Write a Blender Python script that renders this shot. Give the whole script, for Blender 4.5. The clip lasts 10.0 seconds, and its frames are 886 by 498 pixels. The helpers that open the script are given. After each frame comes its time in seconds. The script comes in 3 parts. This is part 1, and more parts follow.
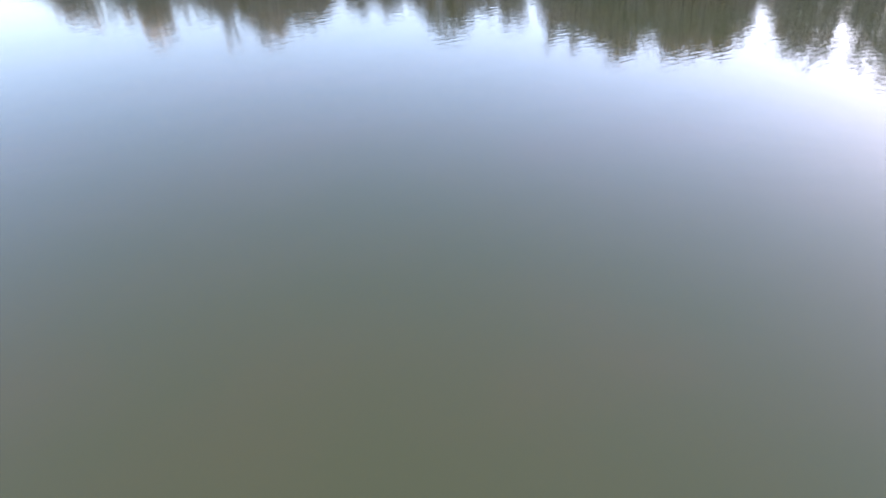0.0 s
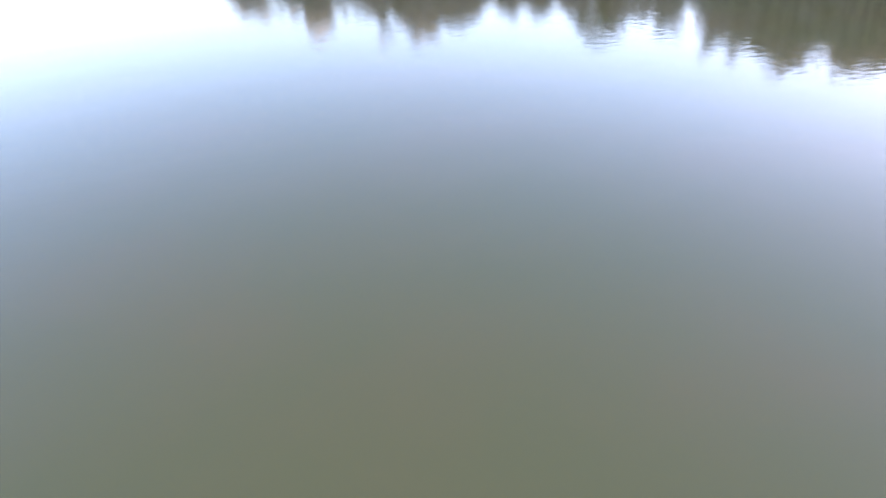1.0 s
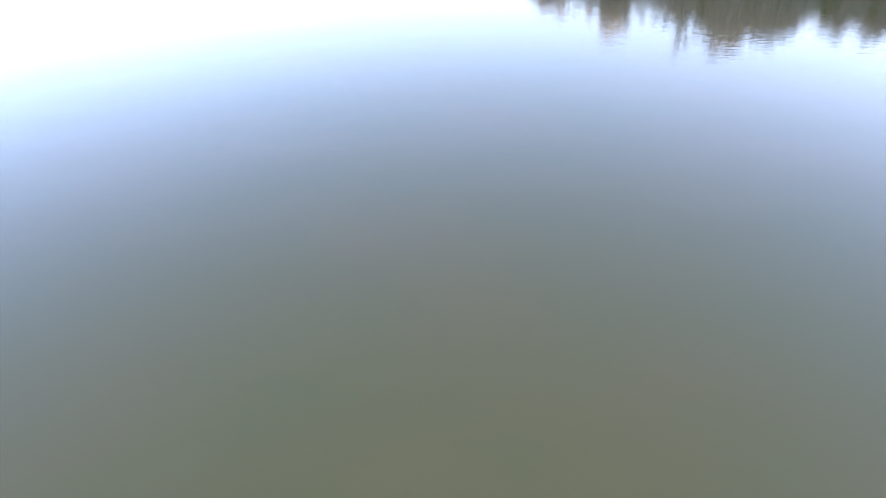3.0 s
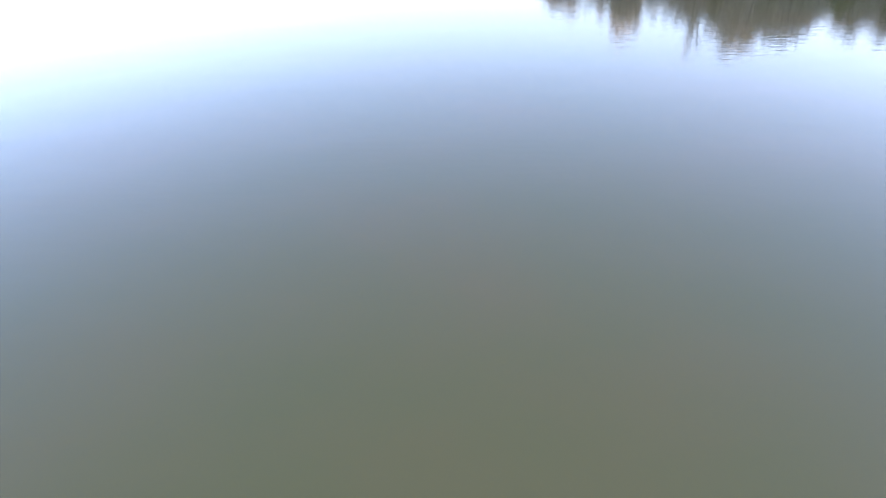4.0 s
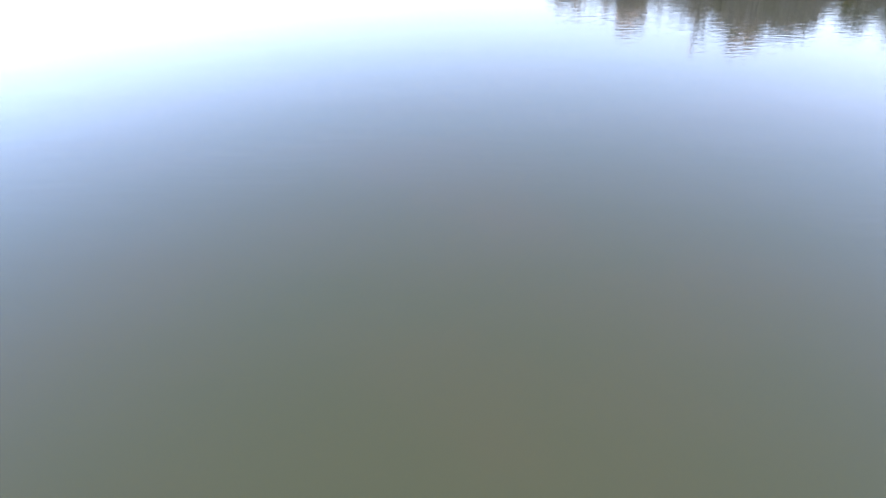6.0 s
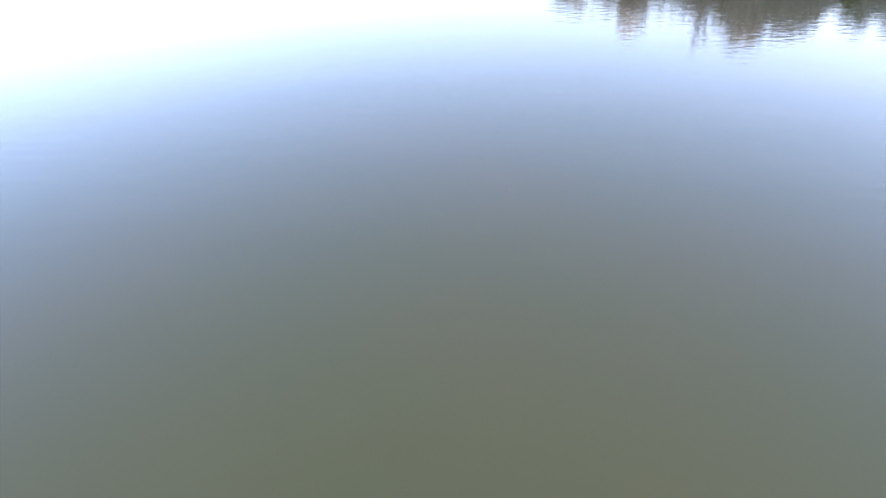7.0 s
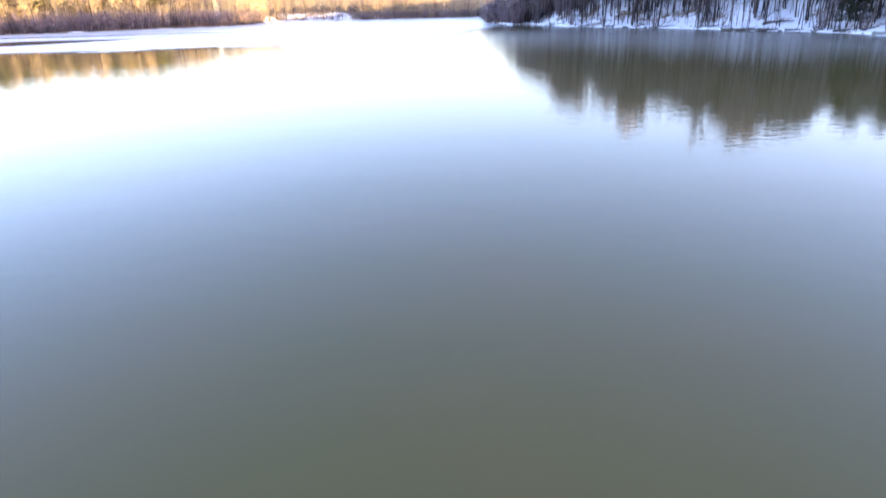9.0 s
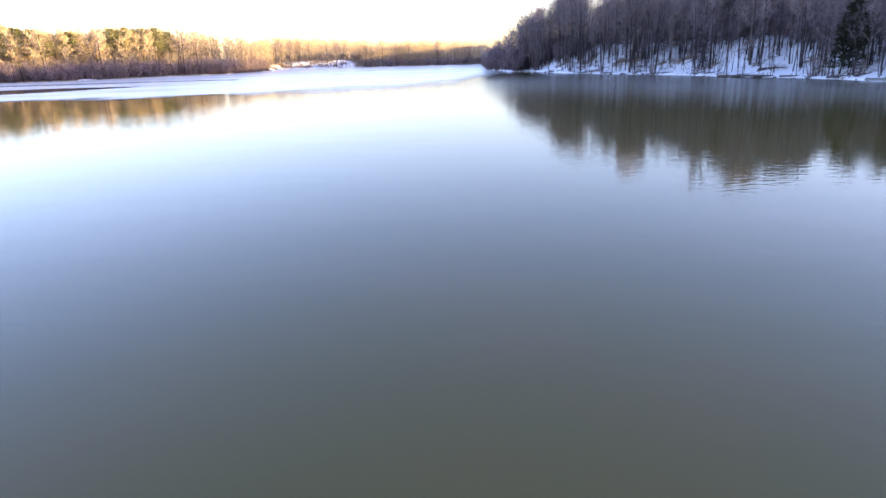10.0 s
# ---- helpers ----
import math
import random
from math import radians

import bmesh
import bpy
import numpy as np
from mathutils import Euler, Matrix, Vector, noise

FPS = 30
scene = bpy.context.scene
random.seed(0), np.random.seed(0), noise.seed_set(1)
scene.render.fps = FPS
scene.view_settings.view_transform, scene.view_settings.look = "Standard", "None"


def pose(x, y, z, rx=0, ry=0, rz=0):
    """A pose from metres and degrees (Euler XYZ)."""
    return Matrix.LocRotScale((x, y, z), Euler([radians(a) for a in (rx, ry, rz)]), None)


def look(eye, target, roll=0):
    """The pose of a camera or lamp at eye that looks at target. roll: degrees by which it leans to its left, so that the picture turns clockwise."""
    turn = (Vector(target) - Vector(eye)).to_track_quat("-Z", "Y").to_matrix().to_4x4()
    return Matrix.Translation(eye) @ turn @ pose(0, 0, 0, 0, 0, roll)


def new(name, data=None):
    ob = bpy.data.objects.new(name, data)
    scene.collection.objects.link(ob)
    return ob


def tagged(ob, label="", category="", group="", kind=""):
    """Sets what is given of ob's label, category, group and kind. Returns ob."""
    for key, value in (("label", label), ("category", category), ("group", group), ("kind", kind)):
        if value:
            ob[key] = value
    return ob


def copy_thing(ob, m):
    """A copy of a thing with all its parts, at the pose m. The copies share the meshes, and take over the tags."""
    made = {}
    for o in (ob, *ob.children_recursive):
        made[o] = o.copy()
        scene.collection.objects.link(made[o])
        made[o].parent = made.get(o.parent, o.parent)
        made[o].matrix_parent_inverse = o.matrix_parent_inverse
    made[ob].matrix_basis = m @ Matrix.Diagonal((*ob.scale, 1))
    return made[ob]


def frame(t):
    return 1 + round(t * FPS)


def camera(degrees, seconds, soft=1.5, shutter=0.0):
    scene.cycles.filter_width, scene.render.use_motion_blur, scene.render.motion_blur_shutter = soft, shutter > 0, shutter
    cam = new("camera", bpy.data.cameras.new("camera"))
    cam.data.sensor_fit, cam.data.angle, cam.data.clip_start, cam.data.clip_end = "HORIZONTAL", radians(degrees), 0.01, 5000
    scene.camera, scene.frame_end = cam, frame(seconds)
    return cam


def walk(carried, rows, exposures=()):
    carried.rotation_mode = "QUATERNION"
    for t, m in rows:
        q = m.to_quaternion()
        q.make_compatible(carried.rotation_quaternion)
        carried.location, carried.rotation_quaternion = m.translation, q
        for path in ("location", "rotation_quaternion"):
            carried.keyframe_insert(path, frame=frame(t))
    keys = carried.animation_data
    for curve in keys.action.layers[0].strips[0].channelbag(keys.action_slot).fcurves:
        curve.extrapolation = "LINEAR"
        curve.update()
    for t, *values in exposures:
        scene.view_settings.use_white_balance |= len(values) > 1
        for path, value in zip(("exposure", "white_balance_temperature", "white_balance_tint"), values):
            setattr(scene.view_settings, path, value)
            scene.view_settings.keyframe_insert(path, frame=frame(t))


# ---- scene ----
cam = camera(69.5, 10.0, soft=1.5, shutter=0.5)
PATH = [
    (0.0, pose(2.56, 2.19, 9.30, 59.46, 1.17, -39.04)),
    (0.5, pose(2.15, 1.85, 9.41, 59.65, 1.77, -37.81)),
    (1.0, pose(1.30, 2.11, 9.34, 60.07, 1.85, -26.75)),
    (1.5, pose(1.11, 2.37, 9.26, 60.24, 1.53, -16.47)),
    (2.0, pose(0.92, 2.19, 9.41, 60.29, 1.23, -9.76)),
    (2.5, pose(0.75, 2.00, 9.50, 60.33, 0.97, -5.40)),
    (3.0, pose(0.58, 1.89, 9.58, 60.43, 0.84, -1.93)),
    (4.5, pose(0.44, 1.48, 9.01, 60.52, 0.88, -0.99)),
    (5.0, pose(0.28, 1.27, 8.56, 60.57, 0.87, -0.85)),
    (6.5, pose(0.08, 0.61, 7.09, 60.75, 0.89, -0.64)),
    (7.0, pose(-0.02, 0.48, 6.68, 60.90, 0.95, -0.62)),
    (7.5, pose(-0.00, 0.44, 6.55, 61.01, 0.99, -0.59)),
    (8.0, pose(-0.01, 0.24, 6.65, 61.45, 0.84, -0.47)),
    (8.5, pose(-0.02, 0.26, 6.81, 64.80, 0.92, -0.24)),
    (9.0, pose(0.01, 0.16, 6.84, 69.15, 1.25, -0.12)),
    (9.5, pose(0.03, 0.10, 6.97, 72.44, 1.37, 0.01)),
    (10.0, pose(0.00, 0.00, 7.00, 72.96, 1.40, 0.00)),
]
EXPOSURES = [(0.0, 3.50, 5990, 37.4), (0.5, 3.70, 5990, 37.8), (1.0, 3.83, 6060, 39.4), (2.5, 3.78, 6000, 39.6), (4.5, 3.69, 5940, 39.4), (8.0, 3.66, 5910, 40.4), (9.0, 3.32, 5870, 40.4), (9.5, 3.06, 5830, 41.2), (10.0, 2.79, 5790, 41.9)]
walk(cam, PATH, EXPOSURES)

# ---- light: low evening sun behind the wooded right bank, clear sky ----
SUN_AZ, SUN_EL = 103.0, 5.7     # clockwise from straight ahead (+y), degrees
world = bpy.data.worlds.new("world")
scene.world = world
world.use_nodes = True
wn, wl = world.node_tree.nodes, world.node_tree.links
sky = wn.new("ShaderNodeTexSky")
sky.sky_type, sky.sun_disc = "NISHITA", False
sky.sun_elevation, sky.sun_rotation = radians(SUN_EL), radians(SUN_AZ)
sky.air_density, sky.dust_density, sky.ozone_density = 0.88, 1.0, 1.3
wl.new(sky.outputs[0], wn["Background"].inputs[0])
wn["Background"].inputs[1].default_value = 0.15

sun = new("sun", bpy.data.lights.new("sun", "SUN"))
sun.data.energy, sun.data.angle, sun.data.color = 5.0, radians(0.5), (1.0, 0.74, 0.20)
sun_way = Vector((math.sin(radians(SUN_AZ)) * math.cos(radians(SUN_EL)),
                  math.cos(radians(SUN_AZ)) * math.cos(radians(SUN_EL)), math.sin(radians(SUN_EL))))
sun.matrix_world = look(sun_way * 300, (0, 0, 0))


# ---- materials ----
def material(name, rough=0.8, spec=0.3):
    m = bpy.data.materials.new(name)
    m.use_nodes = True
    b = m.node_tree.nodes["Principled BSDF"]
    b.inputs["Roughness"].default_value = rough
    b.inputs["Specular IOR Level"].default_value = spec
    return m, m.node_tree.nodes, m.node_tree.links, b


def noise_node(nodes, links, scale, detail=3, rough=0.5, stretch=None, source="Object"):
    tc = nodes.new("ShaderNodeTexCoord")
    n = nodes.new("ShaderNodeTexNoise")
    n.inputs["Scale"].default_value = scale
    n.inputs["Detail"].default_value = detail
    n.inputs["Roughness"].default_value = rough
    if stretch:
        mp = nodes.new("ShaderNodeMapping")
        mp.inputs["Scale"].default_value = stretch
        links.new(tc.outputs[source], mp.inputs[0])
        links.new(mp.outputs[0], n.inputs["Vector"])
    else:
        links.new(tc.outputs[source], n.inputs["Vector"])
    return n


def ramp(nodes, links, src, stops):
    r = nodes.new("ShaderNodeValToRGB")
    links.new(src, r.inputs[0])
    els = r.color_ramp.elements
    while len(els) < len(stops):
        els.new(0.5)
    for e, (p, c) in zip(els, stops):
        e.position, e.color = p, (*c, 1)
    return r


def bump(nodes, links, b, src, dist, strength=1.0, under=None):
    n = nodes.new("ShaderNodeBump")
    n.inputs["Strength"].default_value, n.inputs["Distance"].default_value = strength, dist
    links.new(src, n.inputs["Height"])
    if under:
        links.new(under.outputs[0], n.inputs["Normal"])
    links.new(n.outputs[0], b.inputs["Normal"])
    return n


def water_material():
    m = bpy.data.materials.new("murky_lake_water")
    m.use_nodes = True
    n, l = m.node_tree.nodes, m.node_tree.links
    n.remove(n["Principled BSDF"])
    body, b, film, both = (n.new("ShaderNode" + k) for k in ("BsdfDiffuse", "BsdfAnisotropic", "Fresnel", "MixShader"))
    film.inputs["IOR"].default_value = 1.333
    for sock, src in zip(both.inputs, (film, body, b)):
        l.new(src.outputs[0], sock)
    l.new(both.outputs[0], n["Material Output"].inputs["Surface"])
    silt = noise_node(n, l, 0.09, 4, 0.55)
    col = ramp(n, l, silt.outputs[0], [(0.32, (0.074, 0.070, 0.020)), (0.5, (0.082, 0.071, 0.021)), (0.68, (0.092, 0.071, 0.022))])
    l.new(col.outputs[0], body.inputs["Color"])
    # faint streaks of surface film, a little duller than clean water
    slick = noise_node(n, l, 0.22, 6, 0.75, (0.5, 1.5, 1.0))
    dull = ramp(n, l, slick.outputs[0], [(0.3, (0.94,) * 3), (0.7, (1.0,) * 3)])
    clean = n.new("ShaderNodeMath")
    clean.operation = "MULTIPLY"
    l.new(film.outputs[0], clean.inputs[0])
    l.new(dull.outputs[0], clean.inputs[1])
    # random grain put into the reflectance, a dither that hides a denoising seam
    speckle = n.new("ShaderNodeTexWhiteNoise")
    speckle.noise_dimensions = "3D"
    grain = n.new("ShaderNodeVectorMath")
    grain.operation = "SCALE"
    grain.inputs["Scale"].default_value = 130.0
    place = n.new("ShaderNodeTexCoord")
    l.new(place.outputs["Object"], grain.inputs[0])
    l.new(grain.outputs[0], speckle.inputs["Vector"])
    vary = n.new("ShaderNodeMapRange")
    vary.inputs[3].default_value, vary.inputs[4].default_value = 0.68, 1.32
    l.new(speckle.outputs["Value"], vary.inputs[0])
    speckled = n.new("ShaderNodeMath")
    speckled.operation = "MULTIPLY"
    speckled.use_clamp = True
    l.new(clean.outputs[0], speckled.inputs[0])
    l.new(vary.outputs[0], speckled.inputs[1])
    # at a grazing angle the dither fades out
    even = n.new("ShaderNodeMapRange")
    even.inputs[1].default_value, even.inputs[2].default_value = 0.28, 0.40
    l.new(film.outputs[0], even.inputs[0])
    merge = n.new("ShaderNodeMix")
    l.new(even.outputs[0], merge.inputs[0])
    l.new(speckled.outputs[0], merge.inputs[2])
    l.new(clean.outputs[0], merge.inputs[3])
    l.new(merge.outputs[0], both.inputs[0])
    # calm and faintly ruffled patches
    patch = noise_node(n, l, 0.03, 2, 0.5, (1.0, 2.2, 1.0))
    calm = ramp(n, l, patch.outputs[0], [(0.40, (0.4,) * 3), (0.65, (1.0,) * 3)])
    fine = noise_node(n, l, 3.2, 2, 0.5, (0.8, 1.2, 1.0))
    wide = noise_node(n, l, 0.35, 2, 0.5, (0.6, 1.3, 1.0))
    tc = n.new("ShaderNodeTexCoord")
    far = n.new("ShaderNodeVectorMath")
    far.operation = "DISTANCE"
    far.inputs[1].default_value = (95, 150, 0)
    l.new(tc.outputs["Object"], far.inputs[0])
    bay = n.new("ShaderNodeMapRange")
    bay.interpolation_type = "SMOOTHSTEP"
    for k, v in enumerate((45.0, 130.0, 1.0, 0.0)):
        bay.inputs[1 + k].default_value = v
    l.new(far.outputs["Value"], bay.inputs[0])
    # a lighter breeze off the low shore
    near = n.new("ShaderNodeVectorMath")
    near.operation = "DISTANCE"
    near.inputs[1].default_value = (-48, 88, 0)
    l.new(tc.outputs["Object"], near.inputs[0])
    breeze = n.new("ShaderNodeMapRange")
    breeze.interpolation_type = "SMOOTHSTEP"
    for k, v in enumerate((25.0, 62.0, 0.12, 0.0)):
        breeze.inputs[1 + k].default_value = v
    l.new(near.outputs["Value"], breeze.inputs[0])
    air = n.new("ShaderNodeMath")
    air.use_clamp = True
    l.new(bay.outputs[0], air.inputs[0])
    l.new(breeze.outputs[0], air.inputs[1])
    rough = n.new("ShaderNodeMapRange")
    rough.inputs[3].default_value, rough.inputs[4].default_value = 0.012, 0.22
    l.new(air.outputs[0], rough.inputs[0])
    l.new(rough.outputs[0], b.inputs["Roughness"])
    wind = n.new("ShaderNodeMath")
    wind.operation = "MULTIPLY_ADD"
    l.new(air.outputs[0], wind.inputs[0])
    wind.inputs[1].default_value = 2.0
    l.new(calm.outputs[0], wind.inputs[2])
    mul = n.new("ShaderNodeMath")
    mul.operation = "MULTIPLY"
    l.new(fine.outputs[0], mul.inputs[0])
    l.new(wind.outputs[0], mul.inputs[1])
    first = bump(n, l, b, wide.outputs[0], 0.0012)
    ripple = noise_node(n, l, 2.1, 2, 0.4, (0.45, 1.1, 1.0))
    mid = n.new("ShaderNodeMath")
    mid.operation = "MULTIPLY"
    l.new(ripple.outputs[0], mid.inputs[0])
    l.new(calm.outputs[0], mid.inputs[1])
    first = bump(n, l, b, mid.outputs[0], 0.0095, 1.0, first)
    small = noise_node(n, l, 2.3, 2, 0.4, (0.4, 1.1, 1.0))
    first = bump(n, l, b, small.outputs[0], 0.005, 1.0, first)
    bump(n, l, b, mul.outputs[0], 0.0007, 1.0, first)
    return m


def snow_ground_material():
    m, n, l, b = material("snow_and_leaf_litter", 0.75, 0.3)
    big = noise_node(n, l, 0.12, 5, 0.65)
    small = noise_node(n, l, 1.3, 4, 0.7)
    add = n.new("ShaderNodeMath")
    add.operation = "MULTIPLY_ADD"
    l.new(small.outputs[0], add.inputs[0])
    add.inputs[1].default_value = 0.55
    l.new(big.outputs[0], add.inputs[2])
    lie = n.new("ShaderNodeAttribute")
    lie.attribute_name = "snow"
    tot = n.new("ShaderNodeMath")
    l.new(add.outputs[0], tot.inputs[0])
    l.new(lie.outputs["Fac"], tot.inputs[1])
    col = ramp(n, l, tot.outputs[0], [(0.55, (0.13, 0.085, 0.05)), (0.66, (0.28, 0.22, 0.17)), (0.72, (0.74, 0.75, 0.78)), (1.0, (0.83, 0.84, 0.86))])
    l.new(col.outputs[0], b.inputs["Base Color"])
    bump(n, l, b, small.outputs[0], 0.25)
    return m


def ice_material():
    m, n, l, b = material("thin_grey_lake_ice", 0.24, 0.5)
    b.inputs["IOR"].default_value = 1.31
    big = noise_node(n, l, 0.035, 5, 0.6, (0.6, 1.6, 1.0))
    col = ramp(n, l, big.outputs[0], [(0.3, (0.50, 0.51, 0.50)), (0.5, (0.68, 0.69, 0.67)), (0.7, (0.82, 0.82, 0.80))])
    l.new(col.outputs[0], b.inputs["Base Color"])
    fine = noise_node(n, l, 0.8, 4, 0.6)
    bump(n, l, b, fine.outputs[0], 0.01)
    # the outer rim is thin and wet, and lets the water show through
    rim = n.new("ShaderNodeAttribute")
    rim.attribute_name = "firm"
    streak = noise_node(n, l, 0.25, 4, 0.6, (0.4, 1.6, 1.0))
    tot = n.new("ShaderNodeMath")
    tot.operation = "MULTIPLY_ADD"
    l.new(streak.outputs[0], tot.inputs[0])
    tot.inputs[1].default_value = 0.5
    l.new(rim.outputs["Fac"], tot.inputs[2])
    cover = ramp(n, l, tot.outputs[0], [(0.38, (0.0,) * 3), (0.95, (1.0,) * 3)])
    l.new(cover.outputs[0], b.inputs["Alpha"])
    return m


def bark_material(name, dark, mid, pale):
    m, n, l, b = material(name, 0.9, 0.2)
    info = n.new("ShaderNodeObjectInfo")
    geo = n.new("ShaderNodeNewGeometry")
    each = n.new("ShaderNodeMath")
    l.new(info.outputs["Random"], each.inputs[0])
    l.new(geo.outputs["Random Per Island"], each.inputs[1])
    half = n.new("ShaderNodeMath")
    half.operation = "MULTIPLY"
    half.inputs[1].default_value = 0.5
    l.new(each.outputs[0], half.inputs[0])
    tone = ramp(n, l, half.outputs[0], [(0.1, dark), (0.55, mid), (0.90, mid), (0.99, pale)])
    grain = noise_node(n, l, 7.0, 4, 0.65, (1.0, 1.0, 0.18))
    shade = ramp(n, l, grain.outputs[0], [(0.3, (0.55,) * 3), (0.7, (1.25,) * 3)])
    mx = n.new("ShaderNodeMix")
    mx.data_type, mx.blend_type = "RGBA", "MULTIPLY"
    mx.inputs[0].default_value = 1.0
    l.new(tone.outputs[0], mx.inputs[6])
    l.new(shade.outputs[0], mx.inputs[7])
    l.new(mx.outputs[2], b.inputs["Base Color"])
    bump(n, l, b, grain.outputs[0], 0.03)
    return m


def twig_material(name, a, c):
    m, n, l, b = material(name, 0.9, 0.15)
    geo = n.new("ShaderNodeNewGeometry")
    info = n.new("ShaderNodeObjectInfo")
    add = n.new("ShaderNodeMath")
    add.operation = "MULTIPLY_ADD"
    l.new(geo.outputs["Random Per Island"], add.inputs[0])
    add.inputs[1].default_value = 0.5
    half = n.new("ShaderNodeMath")
    half.operation = "MULTIPLY"
    half.inputs[1].default_value = 0.5
    l.new(info.outputs["Random"], half.inputs[0])
    l.new(half.outputs[0], add.inputs[2])
    col = ramp(n, l, add.outputs[0], [(0.1, a), (0.9, c)])
    l.new(col.outputs[0], b.inputs["Base Color"])
    return m


def plain_noisy(name, a, c, scale=3.0, rough=0.8, dist=0.02):
    m, n, l, b = material(name, rough, 0.3)
    g = noise_node(n, l, scale, 5, 0.65)
    col = ramp(n, l, g.outputs[0], [(0.3, a), (0.7, c)])
    l.new(col.outputs[0], b.inputs["Base Color"])
    bump(n, l, b, g.outputs[0], dist)
    return m


WATER = water_material()
GROUND = snow_ground_material()
ICE = ice_material()
BARK = bark_material("weathered_tree_bark", (0.026, 0.022, 0.023), (0.045, 0.038, 0.040), (0.13, 0.115, 0.108))
# bark of the pale trees; on the far shores it paints in sunlight
PALE_OR_SUNLIT_BARK = bark_material("pale_or_sunlit_bark", (0.12, 0.098, 0.08), (0.19, 0.157, 0.125), (0.30, 0.255, 0.21))
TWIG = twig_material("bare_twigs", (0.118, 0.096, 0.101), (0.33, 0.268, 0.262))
# brighter, yellower copy of the bare twigs, with sunlight put into the colour
SUNLIT_TWIG = twig_material("sunlit_bare_twigs", (0.37, 0.285, 0.185), (0.53, 0.415, 0.27))
# purple-brown copy of the bare twigs, its colour holding the shore's shade
SHADED_TWIG = twig_material("purple_brown_shaded_twigs", (0.14, 0.102, 0.110), (0.305, 0.228, 0.238))
NEEDLE = twig_material("hemlock_needles", (0.015, 0.021, 0.012), (0.036, 0.042, 0.021))
# pine green made lighter and yellower, with the sun's warmth mixed in
PINE_NEEDLE = twig_material("pine_needles", (0.075, 0.083, 0.034), (0.20, 0.195, 0.080))
DEADWOOD = plain_noisy("weathered_dead_wood", (0.035, 0.030, 0.027), (0.13, 0.112, 0.098))
STONE = plain_noisy("wet_shore_stone", (0.06, 0.058, 0.055), (0.22, 0.21, 0.20), 4.0)
PLANK = plain_noisy("grey_green_weathered_planks", (0.16, 0.17, 0.15), (0.30, 0.31, 0.28), 5.0)

# ---- plan: the lake in polar form (bearing clockwise from +y in degrees, metres) ----
SHORE = [(-180, 90), (-140, 110), (-110, 180), (-80, 260), (-60, 300), (-36, 312), (-30, 302), (-26, 312), (-22, 328),
         (-18, 330), (-15.7, 352), (-13.6, 395), (-7, 403), (0, 404), (3.2, 398), (3.7, 276), (4.6, 262), (5.6, 240),
         (7.3, 243), (10.4, 213), (15, 195), (19.5, 185), (24, 168), (28, 162), (30.4, 157), (34, 145), (45, 140),
         (60, 138), (75, 136), (90, 140), (110, 150), (140, 120), (180, 90)]
# height of the canopy over the water, at the shore, set to fit the camera's view
LOW_CANOPY = [(-180, 16), (-40, 19), (-34, 21), (-30, 19.5), (-24, 20.7), (-21, 20.7), (-18, 17), (-15.7, 15), (-14, 16.5),
              (-11.5, 16.5), (-8.8, 15.2), (-5, 13.5), (-2, 13.6), (3.3, 11.8)]
BANK_CANOPY = [(3.8, 9.8), (4.2, 10.6), (4.6, 11.4), (5.1, 12.8), (5.5, 14.4), (6.1, 16.4), (6.6, 18.6), (7.0, 21), (7.3, 18.5), (7.7, 22.5), (8.5, 22), (8.7, 18.5), (9.3, 23),
               (10.5, 24), (11.4, 25.5), (12.1, 25), (12.5, 16), (12.9, 23.5), (13.3, 25.5), (13.8, 19.5), (14.3, 25), (14.7, 22),
               (15.5, 28), (16.4, 28), (17.2, 26.5), (17.6, 19.5), (18.1, 19.5), (18.6, 23), (19.1, 19.5), (19.6, 24.5), (19.9, 19),
               (20.2, 25), (20.6, 20), (21.0, 29), (21.6, 28), (21.8, 20.3), (22.3, 20.5), (22.9, 24.5), (24, 24.5), (26.3, 23.7),
               (27.4, 20.5), (28.8, 20.3), (30.0, 17.3), (30.6, 14.3), (31.2, 17), (32.5, 19), (32.9, 17), (33.4, 13.6), (34.1, 17.3),
               (34.9, 17), (35.3, 15.3), (35.8, 16.7)]
EAST_CANOPY = [(36.3, 14), (37.2, 15.5), (37.8, 19), (38.3, 21), (39.8, 21), (40.5, 18.3), (41.1, 19.5), (41.9, 15.3), (42.5, 19),
               (43.3, 14.5), (44.2, 17.5), (45.2, 22.5), (45.6, 16.5), (46.4, 12.7), (47.0, 14.5), (47.5, 21), (48.6, 24.5), (49.1, 17.8),
               (49.5, 20), (50.3, 25.2), (50.9, 18.8), (51.4, 22.3), (52.1, 19.9), (53.4, 24.4), (54.2, 26), (55.0, 22), (55.5, 20),
               (56.2, 21), (56.5, 18.3), (57.1, 22.5), (58.4, 22.5), (59.4, 21), (60.6, 23.7), (61.2, 20.5), (62.3, 23), (62.9, 20),
               (63.5, 16), (64.3, 12.5), (65.1, 17), (65.8, 21), (66.8, 19.8), (68.8, 22), (69.3, 17), (69.7, 14.3), (70.3, 17.5),
               (71.3, 24), (72.0, 21), (72.8, 22), (74, 25), (180, 24)]
CANOPY = LOW_CANOPY + BANK_CANOPY + EAST_CANOPY


def table(rows, az):
    return float(np.interp(az, [r[0] for r in rows], [r[1] for r in rows]))


def smooth(a, b, x):
    x = min(1.0, max(0.0, (x - a) / (b - a)))
    return x * x * (3 - 2 * x)


